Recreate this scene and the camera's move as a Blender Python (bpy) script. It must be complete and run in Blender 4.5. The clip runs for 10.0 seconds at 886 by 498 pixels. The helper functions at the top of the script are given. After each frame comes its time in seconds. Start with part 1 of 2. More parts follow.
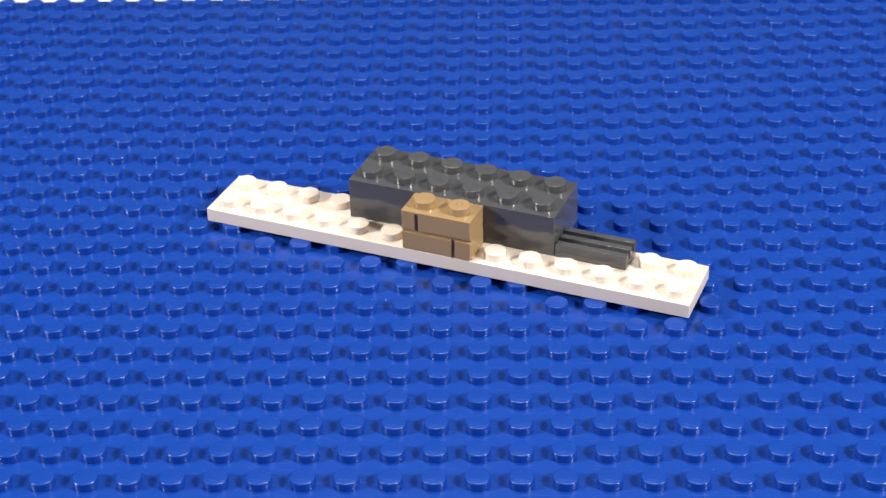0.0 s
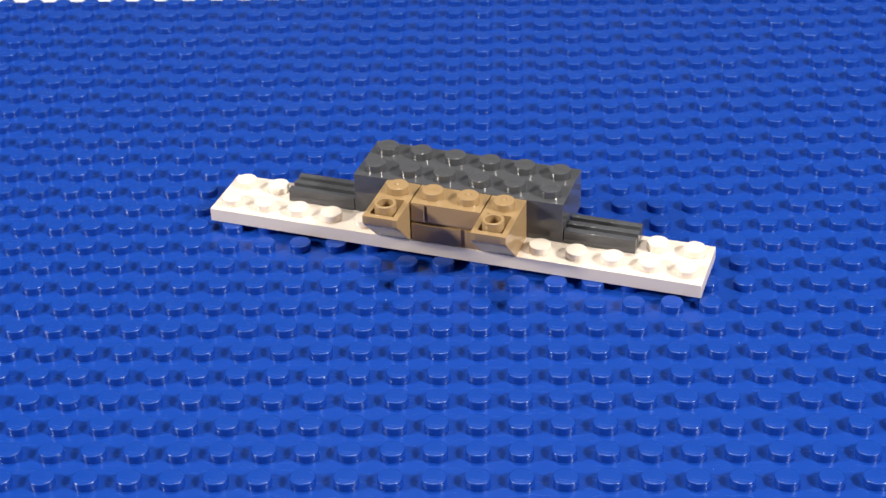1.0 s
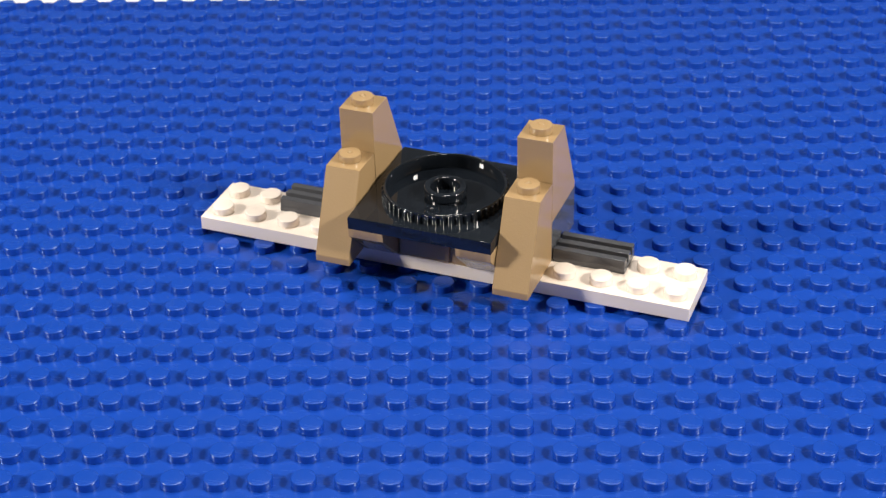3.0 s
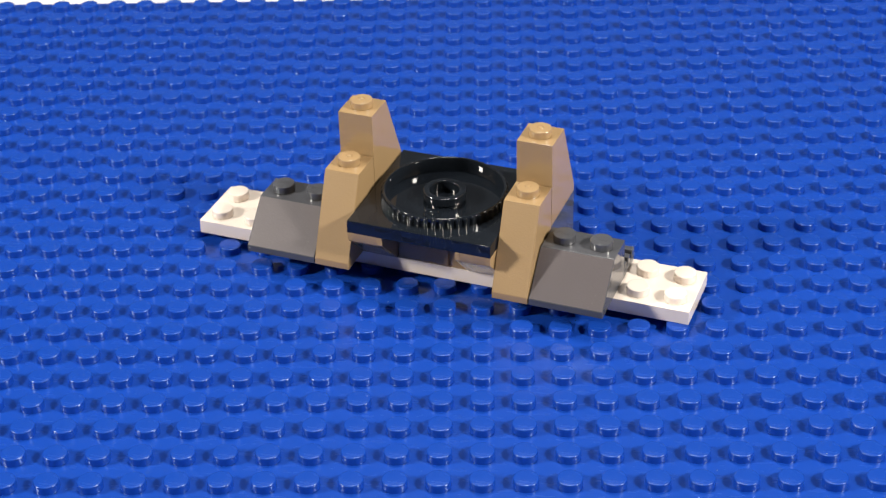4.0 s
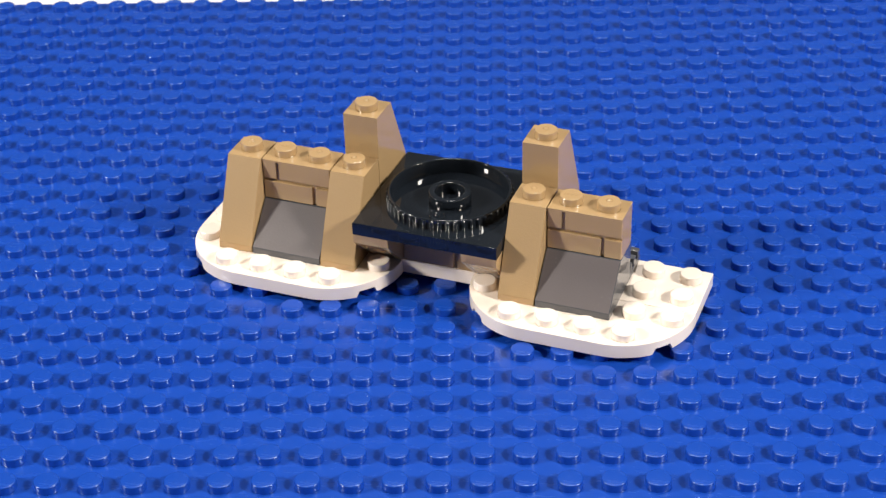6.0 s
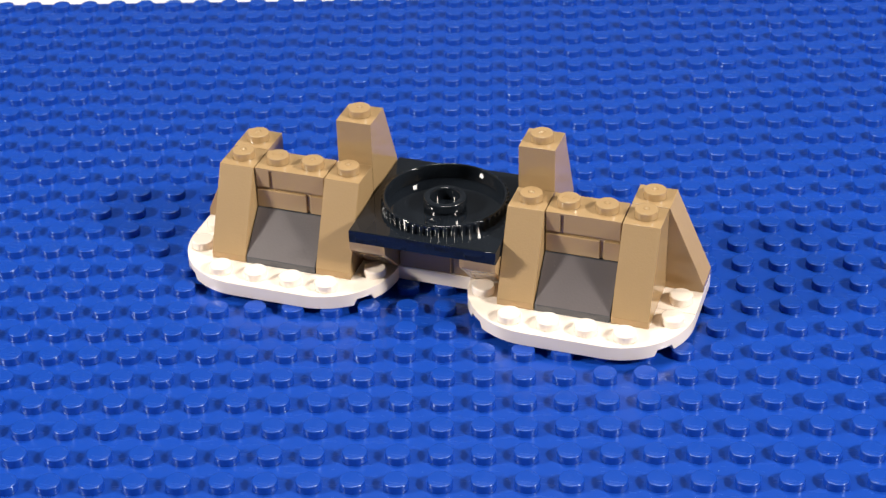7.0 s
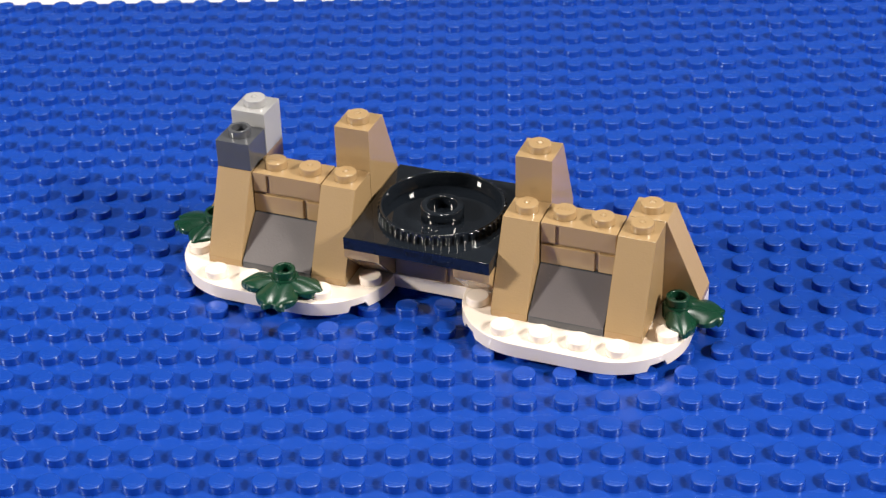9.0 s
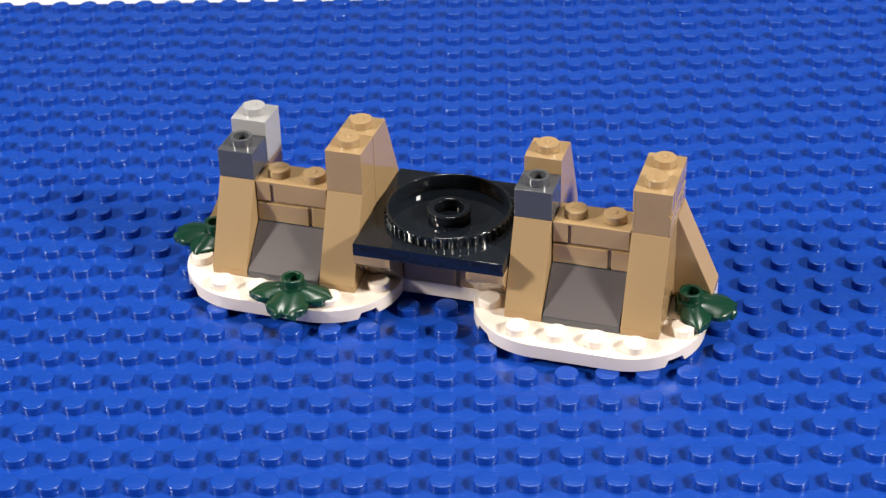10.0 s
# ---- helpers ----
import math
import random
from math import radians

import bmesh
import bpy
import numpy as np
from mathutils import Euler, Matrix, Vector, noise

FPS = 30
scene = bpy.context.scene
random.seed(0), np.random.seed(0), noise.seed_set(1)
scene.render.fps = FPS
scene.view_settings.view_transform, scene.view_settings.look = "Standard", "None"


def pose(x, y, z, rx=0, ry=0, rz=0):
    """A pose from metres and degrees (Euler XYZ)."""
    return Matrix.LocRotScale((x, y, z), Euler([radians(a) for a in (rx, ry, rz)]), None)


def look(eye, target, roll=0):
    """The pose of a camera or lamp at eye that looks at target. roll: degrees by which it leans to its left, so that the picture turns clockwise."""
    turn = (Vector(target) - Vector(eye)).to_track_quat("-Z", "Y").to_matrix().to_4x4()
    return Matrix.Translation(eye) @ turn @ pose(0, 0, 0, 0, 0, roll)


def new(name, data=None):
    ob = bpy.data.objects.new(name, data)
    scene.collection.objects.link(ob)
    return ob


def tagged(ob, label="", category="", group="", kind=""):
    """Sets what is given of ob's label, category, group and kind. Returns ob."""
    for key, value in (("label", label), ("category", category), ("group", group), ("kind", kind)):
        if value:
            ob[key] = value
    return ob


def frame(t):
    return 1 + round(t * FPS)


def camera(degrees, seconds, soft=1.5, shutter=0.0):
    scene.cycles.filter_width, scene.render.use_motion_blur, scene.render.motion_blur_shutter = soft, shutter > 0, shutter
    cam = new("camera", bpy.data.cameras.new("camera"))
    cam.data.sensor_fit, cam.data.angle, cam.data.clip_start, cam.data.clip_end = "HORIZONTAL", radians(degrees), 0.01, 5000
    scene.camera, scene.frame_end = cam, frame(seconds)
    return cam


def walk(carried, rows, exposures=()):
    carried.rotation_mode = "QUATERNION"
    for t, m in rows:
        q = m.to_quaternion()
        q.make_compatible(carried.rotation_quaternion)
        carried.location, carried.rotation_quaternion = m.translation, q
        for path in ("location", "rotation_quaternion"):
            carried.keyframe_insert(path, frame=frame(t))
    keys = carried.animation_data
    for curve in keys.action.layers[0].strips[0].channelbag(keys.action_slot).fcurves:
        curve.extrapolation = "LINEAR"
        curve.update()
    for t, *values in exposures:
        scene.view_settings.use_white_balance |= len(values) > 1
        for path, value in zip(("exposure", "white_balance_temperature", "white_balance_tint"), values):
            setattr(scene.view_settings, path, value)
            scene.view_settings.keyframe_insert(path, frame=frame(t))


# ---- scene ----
cam = camera(28.55, 10.0, soft=1.15)
cam.data.dof.use_dof, cam.data.dof.focus_distance, cam.data.dof.aperture_fstop = True, 0.295, 88.0
P = 0.008          # stud pitch
MM = 0.001
STUD_R, STUD_H = 2.4, 1.7
BRICK, PLATE = 9.6, 3.2
DECK = STUD_H * MM  # the model lies loose on the studs of the base plate

EYE_A = pose(0.004548, -0.244294, 0.207487, 57.3407, 1.3099, 1.4469)
EYE_B = pose(0.002622, -0.244301, 0.208204, 57.2975, 1.3333, 1.1599)
EYE_C = pose(0.002066, -0.244166, 0.208512, 57.2600, 1.3279, 1.0920)
EYE_D = pose(0.000998, -0.243753, 0.208041, 57.2827, 1.3257, 0.9530)
walk(cam, [(0.0, EYE_A), (2.7, EYE_A), (3.8, EYE_B), (5.7, EYE_B), (6.8, EYE_C), (9.8, EYE_C), (9.9, EYE_D), (10.0, EYE_D)],
     exposures=[(0.0, -0.1), (2.7, -0.08), (3.8, 0.0), (10.0, 0.0)])

# ---- light ----
world = bpy.data.worlds.new("world")
scene.world = world
world.use_nodes = True
world.node_tree.nodes["Background"].inputs[0].default_value = (1.0, 0.95, 0.88, 1)
world.node_tree.nodes["Background"].inputs[1].default_value = 0.05
MID = Vector((-0.01, 0.07, 0.01))


def area_lamp(name, azimuth, height, reach, size, watts, colour):
    """A lamp panel aimed at the model; azimuth in degrees, 0 from the camera's side, positive to the right."""
    data = bpy.data.lights.new(name, "AREA")
    data.shape, data.size, data.size_y, data.energy, data.color = "RECTANGLE", *size, watts, colour
    ob = new(name, data)
    a, e = radians(azimuth), radians(height)
    eye = MID + reach * Vector((math.sin(a) * math.cos(e), -math.cos(a) * math.cos(e), math.sin(e)))
    ob.matrix_world = look(eye, MID)
    return ob


area_lamp("lamp_right", 66, 34, 0.85, (0.11, 0.11), 8.8, (1.0, 0.94, 0.85))
area_lamp("lamp_left", -76, 29, 0.85, (0.11, 0.11), 7.9, (1.0, 0.94, 0.85))
area_lamp("ceiling_light", 180, 70, 1.3, (0.30, 0.30), 11.0, (1.0, 0.96, 0.90))


# ---- materials ----
def plastic(name, colour, rough=0.22, grain=0.0, vary=0.06, specks=False, sheen=(1, 1, 1)):
    """Moulded glossy plastic: faint cloudiness, hairline wear in the gloss, optional grained face."""
    m = bpy.data.materials.new(name)
    m.use_nodes = True
    nt = m.node_tree
    b = nt.nodes["Principled BSDF"]
    tc = nt.nodes.new("ShaderNodeTexCoord")

    def noise_node(scale, detail, rough_):
        n = nt.nodes.new("ShaderNodeTexNoise")
        n.inputs["Scale"].default_value, n.inputs["Detail"].default_value, n.inputs["Roughness"].default_value = scale, detail, rough_
        nt.links.new(tc.outputs["Object"], n.inputs["Vector"])
        return n

    big, fine = noise_node(70, 3, 0.5), noise_node(2600, 2, 0.6)
    ramp = nt.nodes.new("ShaderNodeMapRange")
    ramp.inputs["To Min"].default_value, ramp.inputs["To Max"].default_value = 1 - vary, 1 + vary
    nt.links.new(big.outputs["Fac"], ramp.inputs["Value"])
    mul = nt.nodes.new("ShaderNodeVectorMath")
    mul.operation = "SCALE"
    mul.inputs[0].default_value = colour
    nt.links.new(ramp.outputs[0], mul.inputs["Scale"])
    nt.links.new(mul.outputs[0], b.inputs["Base Color"])
    # scuffs: thin streaks that lower the gloss
    st = nt.nodes.new("ShaderNodeMapping")
    st.inputs["Scale"].default_value = (1.0, 3.0, 1.0)
    st.inputs["Rotation"].default_value = (0, 0, 0.6)
    nt.links.new(tc.outputs["Object"], st.inputs["Vector"])
    sn = nt.nodes.new("ShaderNodeTexNoise")
    sn.inputs["Scale"].default_value, sn.inputs["Detail"].default_value = 220, 4
    nt.links.new(st.outputs[0], sn.inputs["Vector"])
    rr = nt.nodes.new("ShaderNodeMapRange")
    rr.inputs["From Min"].default_value, rr.inputs["From Max"].default_value = 0.35, 0.75
    rr.inputs["To Min"].default_value, rr.inputs["To Max"].default_value = rough * (0.97 if grain else 0.9), rough * (1.04 if grain else 1.2)
    nt.links.new(sn.outputs["Fac"], rr.inputs["Value"])
    nt.links.new(rr.outputs[0], b.inputs["Roughness"])
    bump = nt.nodes.new("ShaderNodeBump")
    bump.inputs["Strength"].default_value = 0.6 if grain else 0.05
    bump.inputs["Distance"].default_value = 0.00006 if grain else 0.00002
    if grain:
        fine.inputs["Scale"].default_value = grain
    nt.links.new(fine.outputs["Fac"], bump.inputs["Height"])
    nt.links.new(bump.outputs[0], b.inputs["Normal"])
    b.inputs["IOR"].default_value = 1.52
    b.inputs["Specular Tint"].default_value = (*sheen, 1)
    if specks:
        # pale specks painted into the colour, in drifts: glints of the grained face
        spots, drift = nt.nodes.new("ShaderNodeTexVoronoi"), noise_node(150, 2, 0.5)
        spots.inputs["Scale"].default_value = 1300
        nt.links.new(tc.outputs["Object"], spots.inputs["Vector"])
        small, where, both, mix = (nt.nodes.new(k) for k in ("ShaderNodeMapRange", "ShaderNodeMapRange", "ShaderNodeMath", "ShaderNodeMix"))
        small.inputs["From Min"].default_value, small.inputs["From Max"].default_value = 0.22, 0.10
        where.inputs["From Min"].default_value, where.inputs["From Max"].default_value = 0.56, 0.78
        nt.links.new(spots.outputs["Distance"], small.inputs["Value"])
        nt.links.new(drift.outputs["Fac"], where.inputs["Value"])
        both.operation = "MULTIPLY"
        nt.links.new(small.outputs[0], both.inputs[0])
        nt.links.new(where.outputs[0], both.inputs[1])
        mix.data_type = "RGBA"
        nt.links.new(both.outputs[0], mix.inputs["Factor"])
        nt.links.new(mul.outputs[0], mix.inputs[6])
        mix.inputs[7].default_value = (0.22, 0.21, 0.20, 1)
        nt.links.new(mix.outputs[2], b.inputs["Base Color"])
    return m


def matte(name, colour, scale, vary=0.05, rough=0.7):
    m = bpy.data.materials.new(name)
    m.use_nodes = True
    nt = m.node_tree
    b = nt.nodes["Principled BSDF"]
    tc, n, r, mul = (nt.nodes.new(k) for k in ("ShaderNodeTexCoord", "ShaderNodeTexNoise", "ShaderNodeMapRange", "ShaderNodeVectorMath"))
    n.inputs["Scale"].default_value, n.inputs["Detail"].default_value = scale, 6
    r.inputs["To Min"].default_value, r.inputs["To Max"].default_value = 1 - vary, 1 + vary
    mul.operation = "SCALE"
    mul.inputs[0].default_value = colour
    nt.links.new(tc.outputs["Object"], n.inputs["Vector"])
    nt.links.new(n.outputs["Fac"], r.inputs["Value"])
    nt.links.new(r.outputs[0], mul.inputs["Scale"])
    nt.links.new(mul.outputs[0], b.inputs["Base Color"])
    b.inputs["Roughness"].default_value = rough
    bump = nt.nodes.new("ShaderNodeBump")
    bump.inputs["Strength"].default_value, bump.inputs["Distance"].default_value = 0.15, 0.001
    nt.links.new(n.outputs["Fac"], bump.inputs["Height"])
    nt.links.new(bump.outputs[0], b.inputs["Normal"])
    return m


BLUE = plastic("blue_plastic", (0.007, 0.055, 0.372), 0.25, vary=0.04, sheen=(0.66, 0.84, 1.0))
WHITE = plastic("white_plastic", (0.89, 0.79, 0.70), 0.18, vary=0.02)
PALE = plastic("pale_grey_plastic", (0.40, 0.395, 0.40), 0.12, vary=0.02)
TAN = plastic("dark_tan_plastic", (0.40, 0.268, 0.135), 0.13)
TAN_GRAIN = plastic("dark_tan_grained", (0.40, 0.268, 0.135), 0.38, grain=2200)
GREY = plastic("dark_grey_plastic", (0.083, 0.086, 0.097), 0.08)
GREY_GRAIN = plastic("dark_grey_grained", (0.122, 0.107, 0.110), 0.36, grain=2200, specks=True)
BLACK = plastic("black_plastic", (0.010, 0.013, 0.018), 0.04, vary=0.03)
GREEN = plastic("dark_green_plastic", (0.005, 0.042, 0.022), 0.27)
TABLE = matte("white_table", (0.78, 0.77, 0.74), 30, 0.03, 0.5)
# added north wall, out of view: lighter so the glossy tops reflect it
REFLECTED_WALL = matte("reflected_wall_paint", (0.42, 0.45, 0.50), 12, 0.03, 0.8)
# other added walls and ceiling, kept dark to hold down bounced light
PAINT = matte("wall_paint", (0.17, 0.175, 0.185), 12, 0.03, 0.8)
CARPET = matte("floor_boards", (0.32, 0.24, 0.17), 8, 0.15, 0.6)
DUST = matte("dust", (0.45, 0.47, 0.52), 400, 0.1, 0.9)


# ---- mesh helpers (millimetres in, metres out) ----
def finish(bm, name, keep=55.0, mats=()):
    """A mesh with normals weighted by face area, so that flat faces stay flat beside their rounded edges."""
    bmesh.ops.recalc_face_normals(bm, faces=bm.faces)
    for v in bm.verts:
        v.co *= MM
    bm.normal_update()
    limit = math.cos(radians(keep))
    normals = []
    for f in bm.faces:
        f.smooth = True
        for lp in f.loops:
            n = Vector()
            for g in lp.vert.link_faces:
                if g.normal.dot(f.normal) > limit:
                    n += g.normal * g.calc_area() * 1e6
            normals.append((n if n.length > 1e-9 else f.normal).normalized())
    me = bpy.data.meshes.new(name)
    bm.to_mesh(me)
    bm.free()
    for m in mats:
        me.materials.append(m)
    me.normals_split_custom_set(normals)
    return me


def part(name, mesh, parent, label="", at=(0, 0, 0), turn=0.0):
    ob = new(name, mesh)
    ob.parent = parent
    ob.matrix_local = pose(at[0] * MM, at[1] * MM, at[2] * MM, 0, 0, turn)
    return tagged(ob, label=label)


def add_box(bm, x0, x1, y0, y1, z0, z1, bevel=0.12, segments=2):
    vs = [bm.verts.new((x, y, z)) for z in (z0, z1) for y in (y0, y1) for x in (x0, x1)]
    fs = [bm.faces.new([vs[i] for i in q]) for q in ((0, 1, 3, 2), (4, 6, 7, 5), (0, 4, 5, 1), (2, 3, 7, 6), (0, 2, 6, 4), (1, 5, 7, 3))]
    if bevel:
        es = list({e for f in fs for e in f.edges})
        bmesh.ops.recalc_face_normals(bm, faces=fs)
        bmesh.ops.bevel(bm, geom=es, offset=bevel, segments=segments, profile=0.5, affect="EDGES")


def add_prism(bm, profile, x0, x1, bevel=0.12, mat_of=None):
    """A (y, z) profile drawn along x; mat_of(i) gives the material of the face on profile edge i."""
    a = [bm.verts.new((x0, y, z)) for y, z in profile]
    b = [bm.verts.new((x1, y, z)) for y, z in profile]
    n = len(profile)
    fs = [bm.faces.new(a[::-1]), bm.faces.new(b)]
    for i in range(n):
        f = bm.faces.new((a[i], a[(i + 1) % n], b[(i + 1) % n], b[i]))
        if mat_of:
            f.material_index = mat_of(i)
        fs.append(f)
    bmesh.ops.recalc_face_normals(bm, faces=fs)
    if bevel:
        bmesh.ops.bevel(bm, geom=list({e for f in fs for e in f.edges}), offset=bevel, segments=2, profile=0.5, affect="EDGES")


def add_lathe(bm, profile, n=28, cx=0.0, cy=0.0):
    """A closed or open (r, z) profile turned round the z axis; r = 0 closes to a point."""
    rings = []
    for r, z in profile:
        if r == 0:
            rings.append([bm.verts.new((cx, cy, z))])
        else:
            rings.append([bm.verts.new((cx + r * math.cos(2 * math.pi * k / n), cy + r * math.sin(2 * math.pi * k / n), z)) for k in range(n)])
    for a, b in zip(rings, rings[1:]):
        for k in range(n):
            q = (k + 1) % n
            if len(a) == 1 and len(b) == 1:
                continue
            if len(a) == 1:
                bm.faces.new((a[0], b[k], b[q]))
            elif len(b) == 1:
                bm.faces.new((a[k], a[q], b[0]))
            else:
                bm.faces.new((a[k], a[q], b[q], b[k]))


def stud_mesh(mat, n=28, nub=False, marks=0.0, sink=0.15):
    """A round stud, with a moulding nub or with a row of low slanted strokes on its top."""
    bm = bmesh.new()
    prof = [(STUD_R, -sink), (STUD_R, STUD_H - 0.28), (STUD_R - 0.08, STUD_H - 0.08), (STUD_R - 0.28, STUD_H)]
    if nub:
        prof += [(0.66, STUD_H), (0.62, STUD_H + 0.10), (0.50, STUD_H + 0.18)]
    prof += [(0, STUD_H + (0.39 if nub else 0.0))]
    add_lathe(bm, prof, n)
    if marks:
        for k in range(4):
            x = -1.14 + 0.76 * k
            lo = [bm.verts.new((x + sx * 0.13 + sy * 0.16, sy * 0.55, STUD_H - 0.01)) for sx, sy in ((-1, -1), (1, -1), (1, 1), (-1, 1))]
            hi = [bm.verts.new((x + sx * 0.06 + sy * 0.15, sy * 0.50, STUD_H + marks)) for sx, sy in ((-1, -1), (1, -1), (1, 1), (-1, 1))]
            bm.faces.new(hi)
            for q in range(4):
                bm.faces.new((lo[q], lo[(q + 1) % 4], hi[(q + 1) % 4], hi[q]))
    return finish(bm, "stud", 52, [mat])


def open_stud_mesh(mat, drop=0.0):
    bm = bmesh.new()
    h = STUD_H
    add_lathe(bm, [(STUD_R, -drop - 0.1), (STUD_R, h - 0.2), (STUD_R - 0.06, h - 0.06), (STUD_R - 0.2, h), (1.8, h), (1.68, h - 0.06), (1.64, h - 0.2),
                   (1.64, -drop + 0.04), (0, -drop + 0.04)], 28)
    return finish(bm, "open_stud", 52, [mat])


STUDS = {m.name: stud_mesh(m, 28, m in (TAN, PALE), 0.07 if m is GREY else 0.0) for m in (WHITE, PALE, TAN, GREY)}
MARKED_TAN = stud_mesh(TAN, 28, False, 0.10)
NUBBED_GREY = stud_mesh(GREY, 28, True)
C = 0.1            # clearance of a moulded part on each side


def thing(name, label, category, group=""):
    return tagged(new(name), label, category, group)


def studs_on(parent, mat, cells, z):
    for x, y in cells:
        part("stud", STUDS[mat.name], parent, at=(x, y, z))


MESHES = {}


def once(key, make):
    if key not in MESHES:
        MESHES[key] = make()
    return MESHES[key]


def brick(name, nx, ny, h, mat, label, group="", bevel=0.14, category="toy brick"):
    """A plain brick or plate, its origin under the middle of its footprint."""
    ob = thing(name, label, category, group)

    def make():
        bm = bmesh.new()
        add_box(bm, -nx * 4 + C, nx * 4 - C, -ny * 4 + C, ny * 4 - C, 0.0, h - 0.02, bevel)
        return finish(bm, "body", 55, [mat])
    part("body", once((nx, ny, h, mat.name), make), ob)
    studs_on(ob, mat, [(8 * i + 4 - nx * 4, 8 * j + 4 - ny * 4) for j in range(ny) for i in range(nx)], h - 0.02)
    return ob


def slope(name, nx, h, mat, grained, label, group):
    """A sloped brick two studs deep: studs on its back row, the slope falling to -y, with a low upright lip."""
    ob = thing(name, label, "slope brick", group)

    def make():
        bm = bmesh.new()
        lip = 1.5
        prof = [(8 - C, 0), (8 - C, h - 0.02), (0.0, h - 0.02), (-8 + C, lip), (-8 + C, 0)]
        add_prism(bm, prof, -nx * 4 + C, nx * 4 - C, 0.14, lambda i: 1 if i == 2 else 0)
        return finish(bm, "body", 40, [mat, grained])
    part("body", once(("slope", nx, h, mat.name), make), ob)
    studs_on(ob, mat, [(8 * i + 4 - nx * 4, 4) for i in range(nx)], h - 0.02)
    return ob


def inverted_slope(label, group):
    """A brick cut away underneath, with an open stud in a well over the overhang (towards -y)."""
    ob = thing("inverted_slope_brick", label, "slope brick", group)
    h = BRICK - 0.02

    def make():
        bm = bmesh.new()
        x0, x1 = -4 + C, 4 - C
        add_box(bm, x0, x1, 0.6, 8 - C, 0, h, 0.12)
        wall = [(0.7, 0), (0.7, h), (-8 + C, h), (-8 + C, h - 1.9), (0.0, 0)]
        add_prism(bm, wall, x0, x0 + 1.25, 0.1)
        add_prism(bm, wall, x1 - 1.25, x1, 0.1)
        add_prism(bm, [(-8 + C, h), (-8 + C, h - 1.9), (-7.1, h - 2.7), (-6.6, h - 2.7), (-6.6, h)], x0 + 1.1, x1 - 1.1, 0.0)
        add_prism(bm, [(-8 + C, h - 1.9), (0.0, 0.0), (0.7, 0.0), (0.7, 2.6), (-6.4, h - 1.9)], x0 + 1.1, x1 - 1.1, 0.0)
        return finish(bm, "body", 50, [TAN])
    part("body", once("inverted", make), ob)
    part("stud", STUDS[TAN.name], ob, at=(0, 4, h))
    part("open_stud", once("open_tan", lambda: open_stud_mesh(TAN, 3.0)), ob, at=(0, -4, h))
    return ob


def masonry_brick(label, group):
    """A one by two brick whose long sides are moulded as small coursed blocks."""
    ob = thing("masonry_brick", label, "toy brick", group)
    h = BRICK - 0.02

    def core():
        bm = bmesh.new()
        add_box(bm, -8 + C, 8 - C, -3.35, 3.35, 0, h, 0.08)
        add_box(bm, -8 + C + 0.01, 8 - C - 0.01, -3.9, 3.9, h - 0.55, h - 0.005, 0.08)
        return finish(bm, "body", 50, [TAN])

    def block(x0, x1):
        def make():
            bm = bmesh.new()
            add_box(bm, x0, x1, -3.92, -3.2, 0, 4.40, 0.26, 3)
            return finish(bm, "masonry_block", 60, [TAN])
        return make
    body = part("body", once("masonry_core", core), ob)
    rows = ((4.98, -7.88, -4.75), (4.98, -4.1, 7.88), (0.02, -7.88, 3.6), (0.02, 4.25, 7.88))
    for turn in (0, 180):
        for z, x0, x1 in rows:
            part("masonry_block", once(("block", x0, x1), block(x0, x1)), body, at=(0, 0, z), turn=turn)
    part("stud", MARKED_TAN, ob, at=(-4, 0, h))
    part("stud", STUDS[TAN.name], ob, at=(4, 0, h))
    return ob


def grille(label, group):
    """A one by two tile with bars along its length and open slots between."""
    ob = thing("grille_tile", label, "grille tile", group)

    def base():
        bm = bmesh.new()
        add_box(bm, -8 + C, 8 - C, -4 + C, 4 - C, 0, 1.3, 0.1)
        return finish(bm, "tile_base", 50, [GREY])

    def bar():
        bm = bmesh.new()
        add_prism(bm, [(-0.95, 1.2), (-0.8, 3.15), (0.8, 3.15), (0.95, 1.2)], -8 + C + 0.02, 8 - C - 0.02, 0.16)
        return finish(bm, "bar", 50, [GREY])
    part("tile_base", once("grille_base", base), ob)
    for y in (-2.93, 0.0, 2.93):
        part("bar", once("grille_bar", bar), ob, at=(0, y, 0))
    return ob


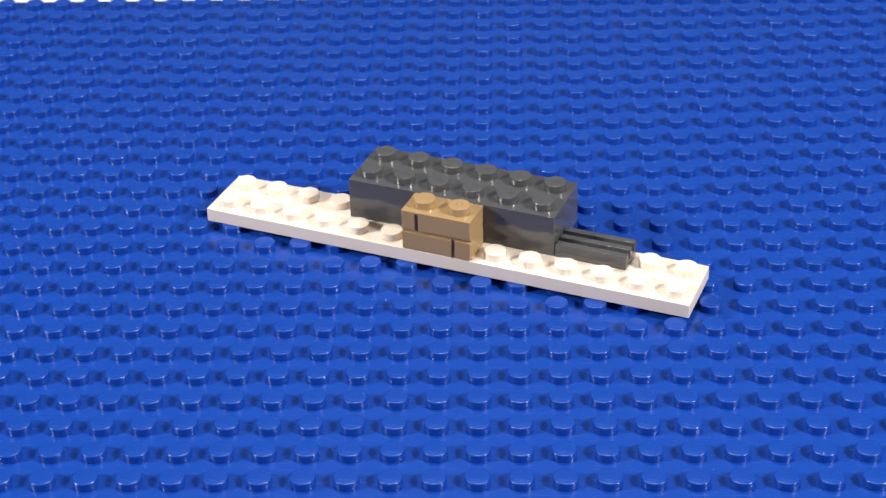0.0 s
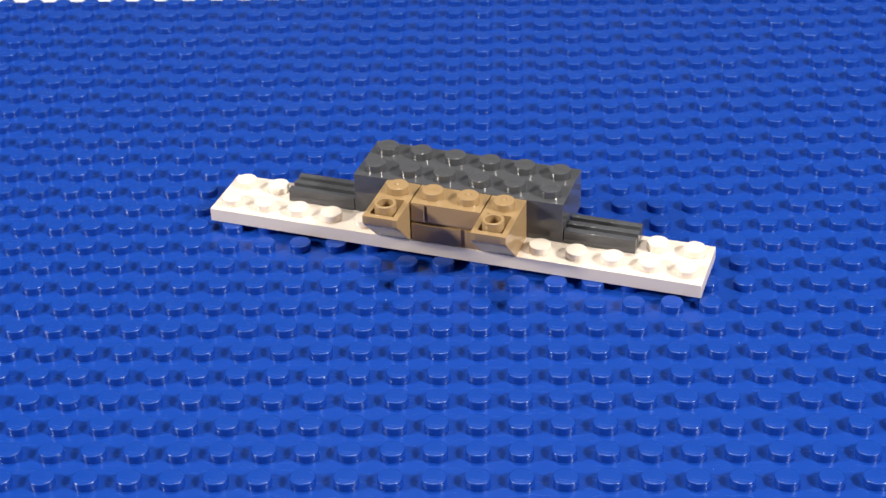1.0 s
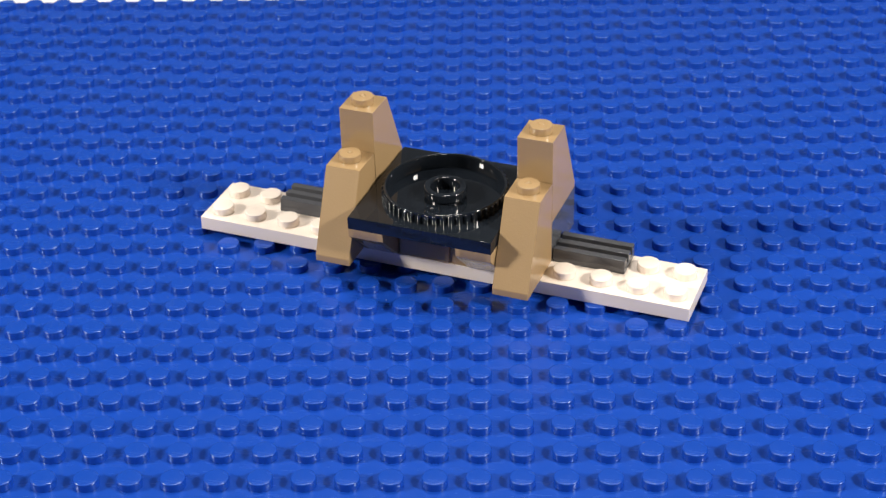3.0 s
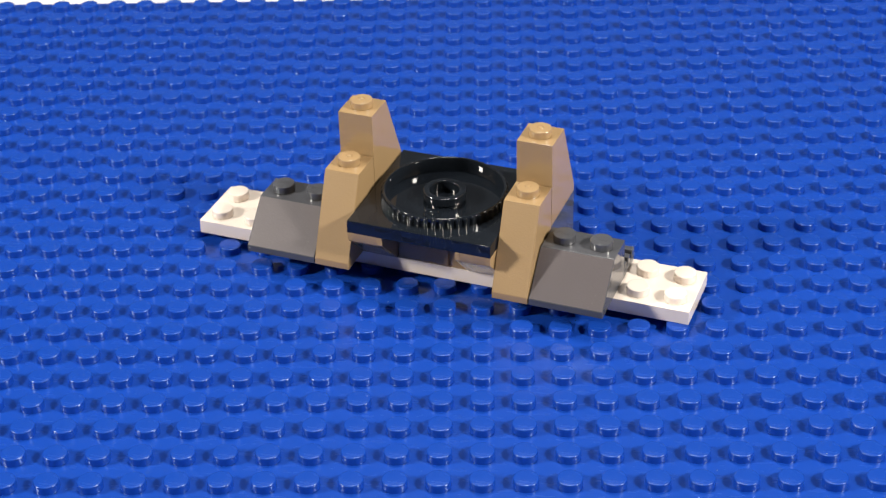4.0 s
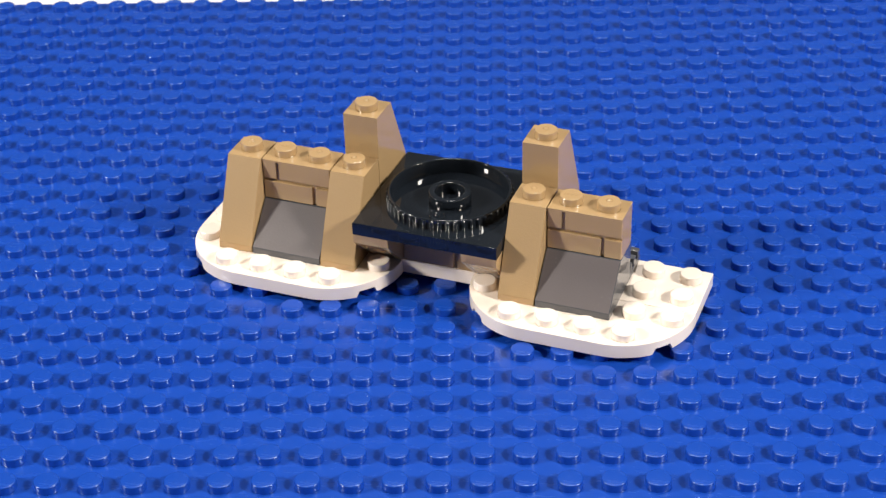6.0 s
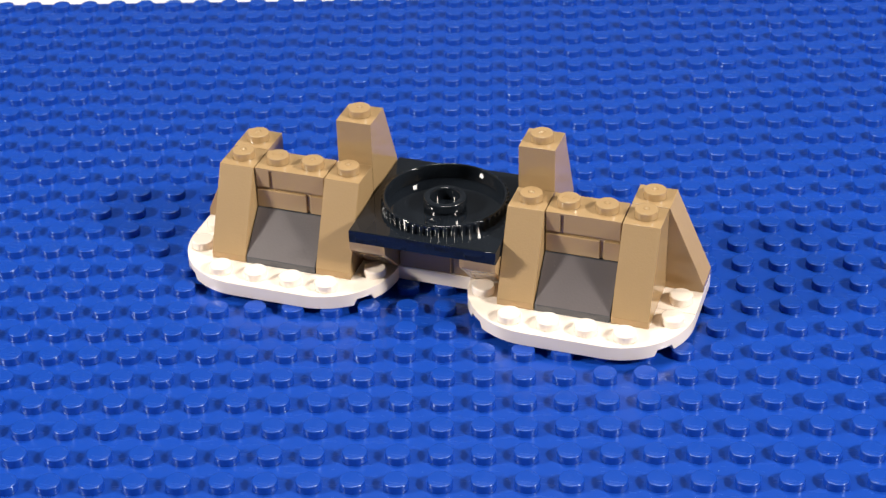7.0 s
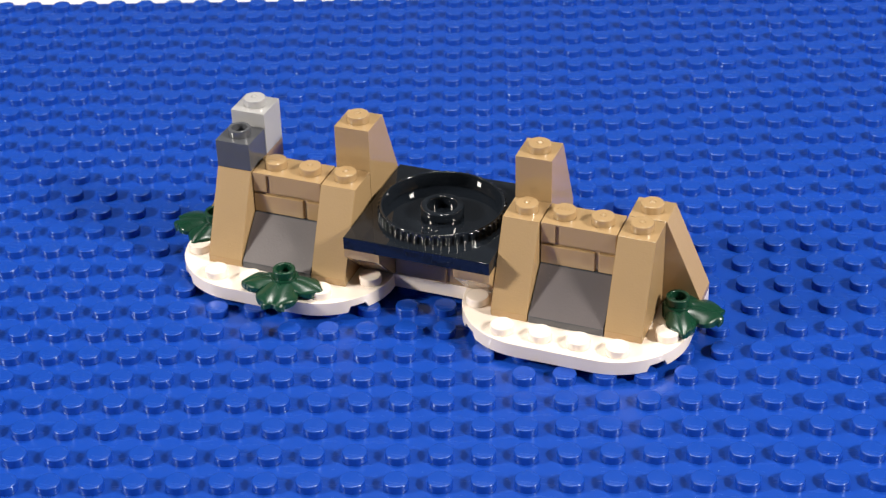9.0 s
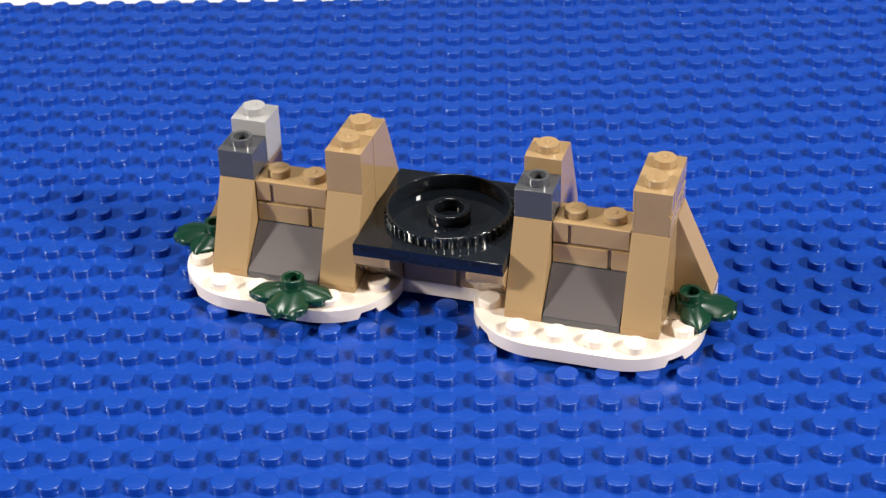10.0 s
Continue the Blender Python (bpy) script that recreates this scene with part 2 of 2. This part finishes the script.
def turntable():
    ob = thing("turntable", "glossy black square turntable plate with a ribbed round dish", "turntable")
    # square plate with a round hole under the dish
    bm = bmesh.new()
    n, edge, hi = 64, 16 - C, 2.85

    def square_ring(half, z):
        out = []
        for k in range(n):
            a = 2 * math.pi * k / n
            r = half / max(abs(math.cos(a)), abs(math.sin(a)))
            out.append(bm.verts.new((r * math.cos(a), r * math.sin(a), z)))
        return out

    def round_ring(r, z):
        return [bm.verts.new((r * math.cos(2 * math.pi * k / n), r * math.sin(2 * math.pi * k / n), z)) for k in range(n)]
    rings = [round_ring(12.9, 0), square_ring(edge, 0), square_ring(edge, hi - 0.2), square_ring(edge - 0.06, hi - 0.06), square_ring(edge - 0.2, hi), round_ring(12.9, hi), round_ring(12.9, 0)]
    for a, b in zip(rings, rings[1:]):
        for k in range(n):
            bm.faces.new((a[k], a[(k + 1) % n], b[(k + 1) % n], b[k]))
    bmesh.ops.remove_doubles(bm, verts=bm.verts, dist=1e-4)
    part("square_plate", finish(bm, "square_plate", 40, [BLACK]), ob)
    top = 5.1
    bm = bmesh.new()
    add_lathe(bm, [(12.9, 0.1), (12.9, 2.8), (13.2, 2.87), (13.2, top - 0.3), (13.14, top - 0.1), (13.0, top), (12.75, top), (12.66, top - 0.08), (12.62, top - 0.2),
                   (12.5, 4.3), (12.46, 4.1), (12.45, 3.1), (12.4, 2.8), (12.3, 2.15), (12.25, 2.07), (0, 2.07)], 112)
    dish = part("dish", finish(bm, "dish", 50, [BLACK]), ob, "shallow round dish with a raised rim")
    bm = bmesh.new()
    add_lathe(bm, [(0, 2.86), (0.5, 2.87), (0.5, 4.7), (0.42, 4.86), (0.25, 4.92), (0, 4.93)], 16, 13.14, 0)
    rib = finish(bm, "rib", 50, [BLACK])
    for k in range(50):
        part("rib", rib, dish, turn=360 / 50 * k)
    bm = bmesh.new()
    add_lathe(bm, [(4.05, 2.0), (4.05, 2.6), (4.5, 2.75), (4.6, 2.95), (4.6, 4.3), (4.5, 4.55), (4.25, 4.65), (3.5, 4.65), (3.25, 4.55), (3.15, 4.25), (3.15, 2.2), (0, 2.2)], 48)
    part("hub", finish(bm, "hub", 50, [BLACK]), ob, "hollow raised hub in the middle")
    bm = bmesh.new()
    add_lathe(bm, [(1.6, 1.8), (1.6, 2.14), (0.62, 2.14), (0.6, 2.3), (0.48, 2.46), (0.26, 2.57), (0, 2.6)], 28)
    add_lathe(bm, [(1.45, 2.1), (1.47, 2.28), (1.6, 2.36), (1.73, 2.28), (1.75, 2.1)], 32)
    part("boss", finish(bm, "boss", 50, [BLACK]), dish, at=(-0.4, -6.7, 0))
    return ob


def round_plate(label, group):
    """A plate six studs long and two deep whose front corners are full quarter rounds; origin at the back edge's middle."""
    ob = thing("rounded_plate", label, "rounded plate", group)

    # angles along the two corners, with the rim's lower edge lifted over two short notches
    angles = [(-8, 180 + k * 2.5) for k in range(37)] + [(8, 270 + k * 2.5) for k in range(37)]
    lifted = [(c < 0 and 217 < a < 232) or (c > 0 and 310 < a < 326) for c, a in angles]

    def make():
        bm = bmesh.new()
        levels = [(1.4, 0.0), (0.32, 0.0), (0.16, 0.06), (0.1, 0.2), (0.1, 3.0), (0.16, 3.12), (0.32, 3.18)]
        rings = []
        for inset, z in levels:
            rings.append([bm.verts.new((c + (16 - inset) * math.cos(radians(a)), (16 - inset) * math.sin(radians(a)) - C, z + (1.35 if up and z < 1 else 0)))
                          for (c, a), up in zip(angles, lifted)])
        m = len(angles)
        for a, b in zip(rings, rings[1:]):
            for k in range(m):
                q = (k + 1) % m
                bm.faces.new((a[k], a[q], b[q], b[k]))
        lid = [bm.verts.new((v.co.x, v.co.y, 1.6)) for v in rings[0]]
        for k in range(m):
            q = (k + 1) % m
            bm.faces.new((lid[k], lid[q], rings[0][q], rings[0][k]))
        bm.faces.new(lid[::-1])
        bm.faces.new(rings[-1])
        return finish(bm, "body", 45, [WHITE])
    part("body", once("round_plate", make), ob)
    studs_on(ob, WHITE, [(x, -12) for x in (-12, -4, 4, 12)] + [(x, -4) for x in (-20, -12, -4, 4, 12, 20)], 3.18)
    return ob


def leaf_mesh(reach, broad, notch):
    """One thick drooping leaf with a groove along its midrib, growing along +x; a notch splits its tip in two."""
    bm = bmesh.new()
    ns, nw = 22, 12
    top, low = [], []
    for i in range(ns + 1):
        s = i / ns
        x = 1.6 + reach * s
        w = broad * (1 - s ** 7) ** 0.6 * (0.68 + 0.32 * math.sin(math.pi * s * 0.9))
        w = max(w, 2.6 if notch else 1.0)
        mid = 2.9 + 0.7 * s - 1.9 * s * s
        ra, rb = [], []
        for j in range(nw + 1):
            q = j / nw * 2 - 1
            fold = -0.8 * abs(q) ** 2.4 * w / 3.0 - 0.32 * math.exp(-(q / 0.16) ** 2) * (1 - 0.5 * s)
            wave = 0.16 * math.sin(8 * s + 2.5 * abs(q)) * abs(q)
            z = mid + fold + wave
            xx = x - (0.9 * q * q + notch * math.exp(-(q / 0.4) ** 2) + notch * 0.9 * max(0.0, abs(q) - 0.6)) * s ** 2
            ra.append(bm.verts.new((xx, q * w, z)))
            rb.append(bm.verts.new((xx, q * w * 0.97, z - 0.95)))
        top.append(ra), low.append(rb)
    for rows_, flip in ((top, False), (low, True)):
        for a, b in zip(rows_, rows_[1:]):
            for j in range(nw):
                f = (a[j], b[j], b[j + 1], a[j + 1])
                bm.faces.new(f[::-1] if flip else f)
    for j in (0, nw):
        for i in range(ns):
            bm.faces.new((top[i][j], top[i + 1][j], low[i + 1][j], low[i][j]))
    for i in (0, ns):
        for j in range(nw):
            bm.faces.new((top[i][j], top[i][j + 1], low[i][j + 1], low[i][j]))
    edges = [e for e in bm.edges if len(e.link_faces) == 2 and e.calc_face_angle(0) > 1.0]
    bmesh.ops.bevel(bm, geom=edges, offset=0.16, segments=2, profile=0.5, affect="EDGES")
    return finish(bm, "leaf", 70, [GREEN])


def plant(label, group):
    ob = thing("leaf_plant", label, "toy plant", group)

    def hub():
        bm = bmesh.new()
        add_lathe(bm, [(0, 0), (2.6, 0), (3.0, 0.15), (3.05, 2.6), (2.85, 3.15), (2.4, 3.2), (0, 3.2)], 28)
        return finish(bm, "hub", 50, [GREEN])
    part("hub", once("plant_hub", hub), ob)
    part("open_stud", once("open_green", lambda: open_stud_mesh(GREEN)), ob, at=(0, 0, 3.2))
    part("leaf", once("middle_leaf", lambda: leaf_mesh(8.4, 4.5, 1.2)), ob, "broad leaf with a notched tip")
    for turn in (-76, 76):
        part("leaf", once("side_leaf", lambda: leaf_mesh(7.6, 3.1, 0.0)), ob, turn=turn)
    return ob


def open_brick(label, group):
    """A one by one brick two plates high with a hollow stud."""
    ob = thing("open_stud_brick", label, "toy brick", group)

    def make():
        bm = bmesh.new()
        add_box(bm, -4 + C, 4 - C, -4 + C, 4 - C, 0, 6.38, 0.14)
        return finish(bm, "body", 55, [GREY])
    part("body", once("open_brick", make), ob)
    part("open_stud", once("open_grey", lambda: open_stud_mesh(GREY)), ob, at=(0, 0, 6.38))
    return ob


# ---- the place: table, and an unseen plain room added to bounce light ----
def slab(name, x0, x1, y0, y1, z0, z1, mat, label, category, bevel=2.0):
    bm = bmesh.new()
    add_box(bm, x0 / MM, x1 / MM, y0 / MM, y1 / MM, z0 / MM, z1 / MM, bevel)
    ob = new(name, finish(bm, name, 55, [mat]))
    return tagged(ob, label, category, kind="structure")


TOP = -0.0013
table = thing("table", "plain white table under the blue base plate", "table")
bm = bmesh.new()
add_box(bm, -750, 750, -450, 450, TOP / MM - 30, TOP / MM, 2.0)
part("table_top", finish(bm, "table_top", 55, [TABLE]), table)
bm = bmesh.new()
add_box(bm, -30, 30, -30, 30, -750, TOP / MM - 30, 2.0)
leg = finish(bm, "table_leg", 55, [TABLE])
for tx in (-680, 680):
    for ty in (-380, 380):
        part("table_leg", leg, table, at=(tx, ty, 0))
slab("floor", -2, 2, -2, 1.7, -0.80, -0.75, CARPET, "plain brown floor of the room", "floor")
slab("ceiling", -2, 2, -2, 1.7, 1.65, 1.70, PAINT, "unseen plain grey ceiling added over the table", "ceiling")
# unseen walls; the north one serves as a reflector for the plastic
slab("wall_north", -2, 2, 1.7, 1.8, -0.80, 1.70, REFLECTED_WALL, "unseen plain grey wall added around the table", "wall")
slab("wall_south", -2, 2, -2.1, -2.0, -0.80, 1.70, PAINT, "unseen plain grey wall added around the table", "wall")
slab("wall_east", 2.0, 2.1, -2.1, 1.8, -0.80, 1.70, PAINT, "unseen plain grey wall added around the table", "wall")
slab("wall_west", -2.1, -2.0, -2.1, 1.8, -0.80, 1.70, PAINT, "unseen plain grey wall added around the table", "wall")


# ---- the model's bricks: (thing, along, deep, up, turn, arrival) in studs, studs, mm, degrees, seconds ----
PIECES = []


def place(ob, u, v, z, turn=0.0, arrives=0.0):
    PIECES.append((ob, u, v, z, turn, arrives))
    return ob


Z1, Z2, Z3, Z4 = PLATE, PLATE + BRICK, PLATE + 2 * BRICK, PLATE + 3 * BRICK
place(brick("long_plate", 14, 2, PLATE, WHITE, "long white plate two studs wide lying on the base plate", category="toy plate"), 7, 1, 0)
long_brick = place(brick("long_brick", 6, 2, BRICK, GREY, "dark grey six by two stud brick on the white plate"), 7, 2, Z1)
for child in long_brick.children:
    if (child.matrix_local.translation - Vector((0.004, 0.004, (BRICK - 0.02) * MM))).length < 1e-4:
        child.data = NUBBED_GREY
place(masonry_brick("dark tan brick with coursed stone relief against the grey brick", "masonry bricks"), 7, 0.5, Z1)
place(grille("dark grey grille tile beside the grey brick", "grille tiles"), 11, 1.5, Z1)
place(grille("dark grey grille tile beside the grey brick", "grille tiles"), 3, 1.5, Z1, arrives=0.17)
place(inverted_slope("dark tan inverted slope brick with an open stud", "inverted slope bricks"), 5.5, 0, Z1, arrives=0.57)
place(inverted_slope("dark tan inverted slope brick with an open stud", "inverted slope bricks"), 8.5, 0, Z1, arrives=0.97)
place(turntable(), 7, 1, Z2, arrives=1.37)
TALL = "tall slope bricks"
place(slope("slope_brick", 1, 2 * BRICK, TAN, TAN_GRAIN, "tall dark tan slope brick on the grey brick", TALL), 9.5, 2, Z2, 180, 1.77)
place(slope("slope_brick", 1, 2 * BRICK, TAN, TAN_GRAIN, "tall dark tan slope brick on the grey brick", TALL), 4.5, 2, Z2, 180, 2.17)
place(slope("slope_brick", 1, 2 * BRICK, TAN, TAN_GRAIN, "tall dark tan slope brick sloping to the front edge", TALL), 9.5, 0, Z1, 0, 2.57)
place(slope("slope_brick", 1, 2 * BRICK, TAN, TAN_GRAIN, "tall dark tan slope brick sloping to the front edge", TALL), 4.5, 0, Z1, 0, 2.97)
LOW = "low grey slope bricks"
place(slope("low_slope_brick", 2, BRICK, GREY, GREY_GRAIN, "dark grey two by two slope brick with a grained face", LOW), 11, 0, Z1, 0, 3.37)
place(slope("low_slope_brick", 2, BRICK, GREY, GREY_GRAIN, "dark grey two by two slope brick with a grained face", LOW), 3, 0, Z1, 0, 3.77)
place(masonry_brick("dark tan brick with coursed stone relief on a grey slope", "masonry bricks"), 3, 0.5, Z2, 0, 4.17)
place(masonry_brick("dark tan brick with coursed stone relief on a grey slope", "masonry bricks"), 11, 0.5, Z2, 0, 4.57)
place(round_plate("white plate with rounded front corners beside the long plate", "rounded plates"), 3, 0, 0, 0, 4.97)
place(round_plate("white plate with rounded front corners beside the long plate", "rounded plates"), 11, 0, 0, 0, 5.37)
place(slope("slope_brick", 1, 2 * BRICK, TAN, TAN_GRAIN, "tall dark tan slope brick sloping to the front edge", TALL), 1.5, 0, Z1, 0, 5.67)
place(slope("slope_brick", 1, 2 * BRICK, TAN, TAN_GRAIN, "tall dark tan slope brick sloping to the model's end", TALL), 1, 1.5, Z1, -90, 6.07)
place(slope("slope_brick", 1, 2 * BRICK, TAN, TAN_GRAIN, "tall dark tan slope brick sloping to the front edge", TALL), 12.5, 0, Z1, 0, 6.47)
place(slope("slope_brick", 1, 2 * BRICK, TAN, TAN_GRAIN, "tall dark tan slope brick sloping to the model's end", TALL), 13, 1.5, Z1, 90, 6.87)
LEAVES = "leaf plants"
place(plant("dark green plastic plant with three drooping leaves", LEAVES), 0.5, 0.5, Z1, 186, 7.27)
place(plant("dark green plastic plant with three drooping leaves", LEAVES), 3.5, -1.5, Z1, 277, 7.57)
place(plant("dark green plastic plant with three drooping leaves", LEAVES), 13.5, 0.5, Z1, 8, 7.97)
place(brick("small_brick", 1, 1, BRICK, PALE, "pale grey one stud brick on the tan slope"), 1.5, 1.5, Z3, 0, 8.37)
place(open_brick("dark grey one stud brick with a hollow stud on top", "hollow stud bricks"), 1.5, 0.5, Z3, 0, 8.67)
place(brick("small_brick", 1, 1, BRICK, TAN, "dark tan one stud brick on the tan slope"), 4.5, 0.5, Z3, 0, 9.07)
place(open_brick("dark grey one stud brick with a hollow stud on top", "hollow stud bricks"), 9.5, 0.5, Z3, 0, 9.47)
place(masonry_brick("dark tan brick with coursed stone relief on top of the slopes", "masonry bricks"), 12.5, 1.0, Z3, 90, 9.87)


# ---- the base plate, 48 by 48 studs ----
def base_plate():
    i0, i1, j0, j1 = -25, 22, -21, 26
    bm = bmesh.new()
    e = 3.9
    add_box(bm, i0 * 8 - e, i1 * 8 + e, j0 * 8 - e, j1 * 8 + e, TOP / MM, 0, 0.15)
    ob = thing("base_plate", "large glossy blue studded base plate on the table", "base plate")
    part("sheet", finish(bm, "sheet", 55, [BLUE]), ob)
    one = stud_mesh(BLUE, 24, sink=0.05)
    near = [(i, j) for j in range(0, 13) for i in range(-11, 12)]
    for i, j in near:
        part("stud", one, ob, at=(i * 8, j * 8, 0))
    near = set(near)
    rest = [(i, j) for j in range(j0, j1 + 1) for i in range(i0, i1 + 1) if (i, j) not in near]
    co = np.array([v.co[:] for v in one.vertices])
    faces = [tuple(p.vertices) for p in one.polygons]
    n = len(co)
    allco = np.concatenate([co + np.array((i * P, j * P, 0)) for i, j in rest])
    allfaces = [tuple(k * n + a for a in f) for k in range(len(rest)) for f in faces]
    me = bpy.data.meshes.new("studs")
    me.from_pydata(allco.tolist(), [], allfaces)
    me.materials.append(BLUE)
    split = np.array([c.vector[:] for c in one.corner_normals])
    me.polygons.foreach_set("use_smooth", [True] * len(allfaces))
    me.normals_split_custom_set(np.tile(split, (len(rest), 1)).tolist())
    rest_ob = part("studs", me, ob, "rows of round studs to the plate's edges")
    tagged(rest_ob, kind="stuff")
    return ob


base_plate()


def dust():
    """A few pale specks and one hair-thin fibre lying on the plate and on its studs."""
    rng = random.Random(7)
    bm = bmesh.new()
    for _ in range(30):
        i, j = rng.randint(-13, 13), rng.randint(-1, 20)
        on_stud = rng.random() < 0.45
        a = rng.uniform(0, 6.28)
        x, y = (i * 8 + 1.7 * math.cos(a), j * 8 + 1.7 * math.sin(a)) if on_stud else (i * 8 + 4 + rng.uniform(-1, 1), j * 8 + 4 + rng.uniform(-1, 1))
        z, r = (STUD_H if on_stud else 0.0), rng.uniform(0.05, 0.12)
        bmesh.ops.create_icosphere(bm, subdivisions=1, radius=r, matrix=Matrix.Translation((x, y, z + r * 0.3)) @ Matrix.Diagonal((rng.uniform(0.7, 1.8), 1, 0.5, 1)))
    ob = new("dust", finish(bm, "dust", 60, [DUST]))
    tagged(ob, "pale dust specks scattered over the blue base plate", "dust", kind="stuff")


dust()


# ---- motion: the model is nudged at every step, and the next brick comes in from the table beside it ----
STOPS = [(0.0, -9.51, 69.29, -20.68), (0.17, -9.11, 69.67, -19.07), (0.57, -7.40, 71.40, -18.38), (0.97, -7.50, 72.93, -16.78),
         (1.37, -8.40, 71.44, -17.34), (1.77, -9.31, 67.73, -19.94), (2.17, -9.36, 67.73, -19.70), (2.57, -9.89, 67.38, -19.53),
         (2.97, -10.1, 67.1, -19.55), (3.37, -10.3, 66.7, -19.6), (3.77, -10.59, 66.27, -19.65), (4.17, -10.12, 66.39, -18.73),
         (4.57, -10.03, 66.16, -18.86), (4.97, -10.23, 65.30, -18.55), (5.37, -9.74, 65.38, -19.47), (5.67, -9.44, 65.55, -19.35),
         (6.07, -9.7, 64.8, -18.2), (6.47, -10.16, 63.40, -15.81), (6.87, -10.27, 63.46, -17.16), (7.27, -9.83, 63.14, -18.50),
         (7.57, -9.63, 63.04, -17.31), (7.97, -10.34, 62.28, -16.46), (8.37, -9.98, 62.04, -16.54), (8.67, -11.09, 60.11, -19.37),
         (9.07, -9.68, 59.48, -15.99), (9.47, -9.19, 58.98, -15.91), (9.87, -9.45, 58.79, -15.91)]


def stand(stop):
    t, x, y, turn = stop
    return pose(x * MM, y * MM, DECK, 0, 0, turn)


def motions():
    step = 1.0 / FPS
    for n, (ob, u, v, z, turn, arrives) in enumerate(PIECES):
        local = pose((u - 7) * P, v * P, z * MM, 0, 0, turn)
        rows = []
        if arrives > 0:
            first = [s for s in STOPS if s[0] <= arrives + 0.001][-1]
            wait = pose(0.27 + 0.05 * (n % 5), -0.20 + 0.06 * (n // 5), TOP, 0, 0, first[3] + turn)
            rows += [(0.0, wait), (arrives - step, wait), (arrives, stand(first) @ local)]
        else:
            rows.append((0.0, stand(STOPS[0]) @ local))
        for s in STOPS:
            if s[0] > arrives + 0.001:
                if s[0] - step > rows[-1][0] + 0.001:
                    rows.append((s[0] - step, rows[-1][1]))
                rows.append((s[0], stand(s) @ local))
        if rows[-1][0] < 10.0:
            rows.append((10.0, rows[-1][1]))
        walk(ob, rows)


motions()
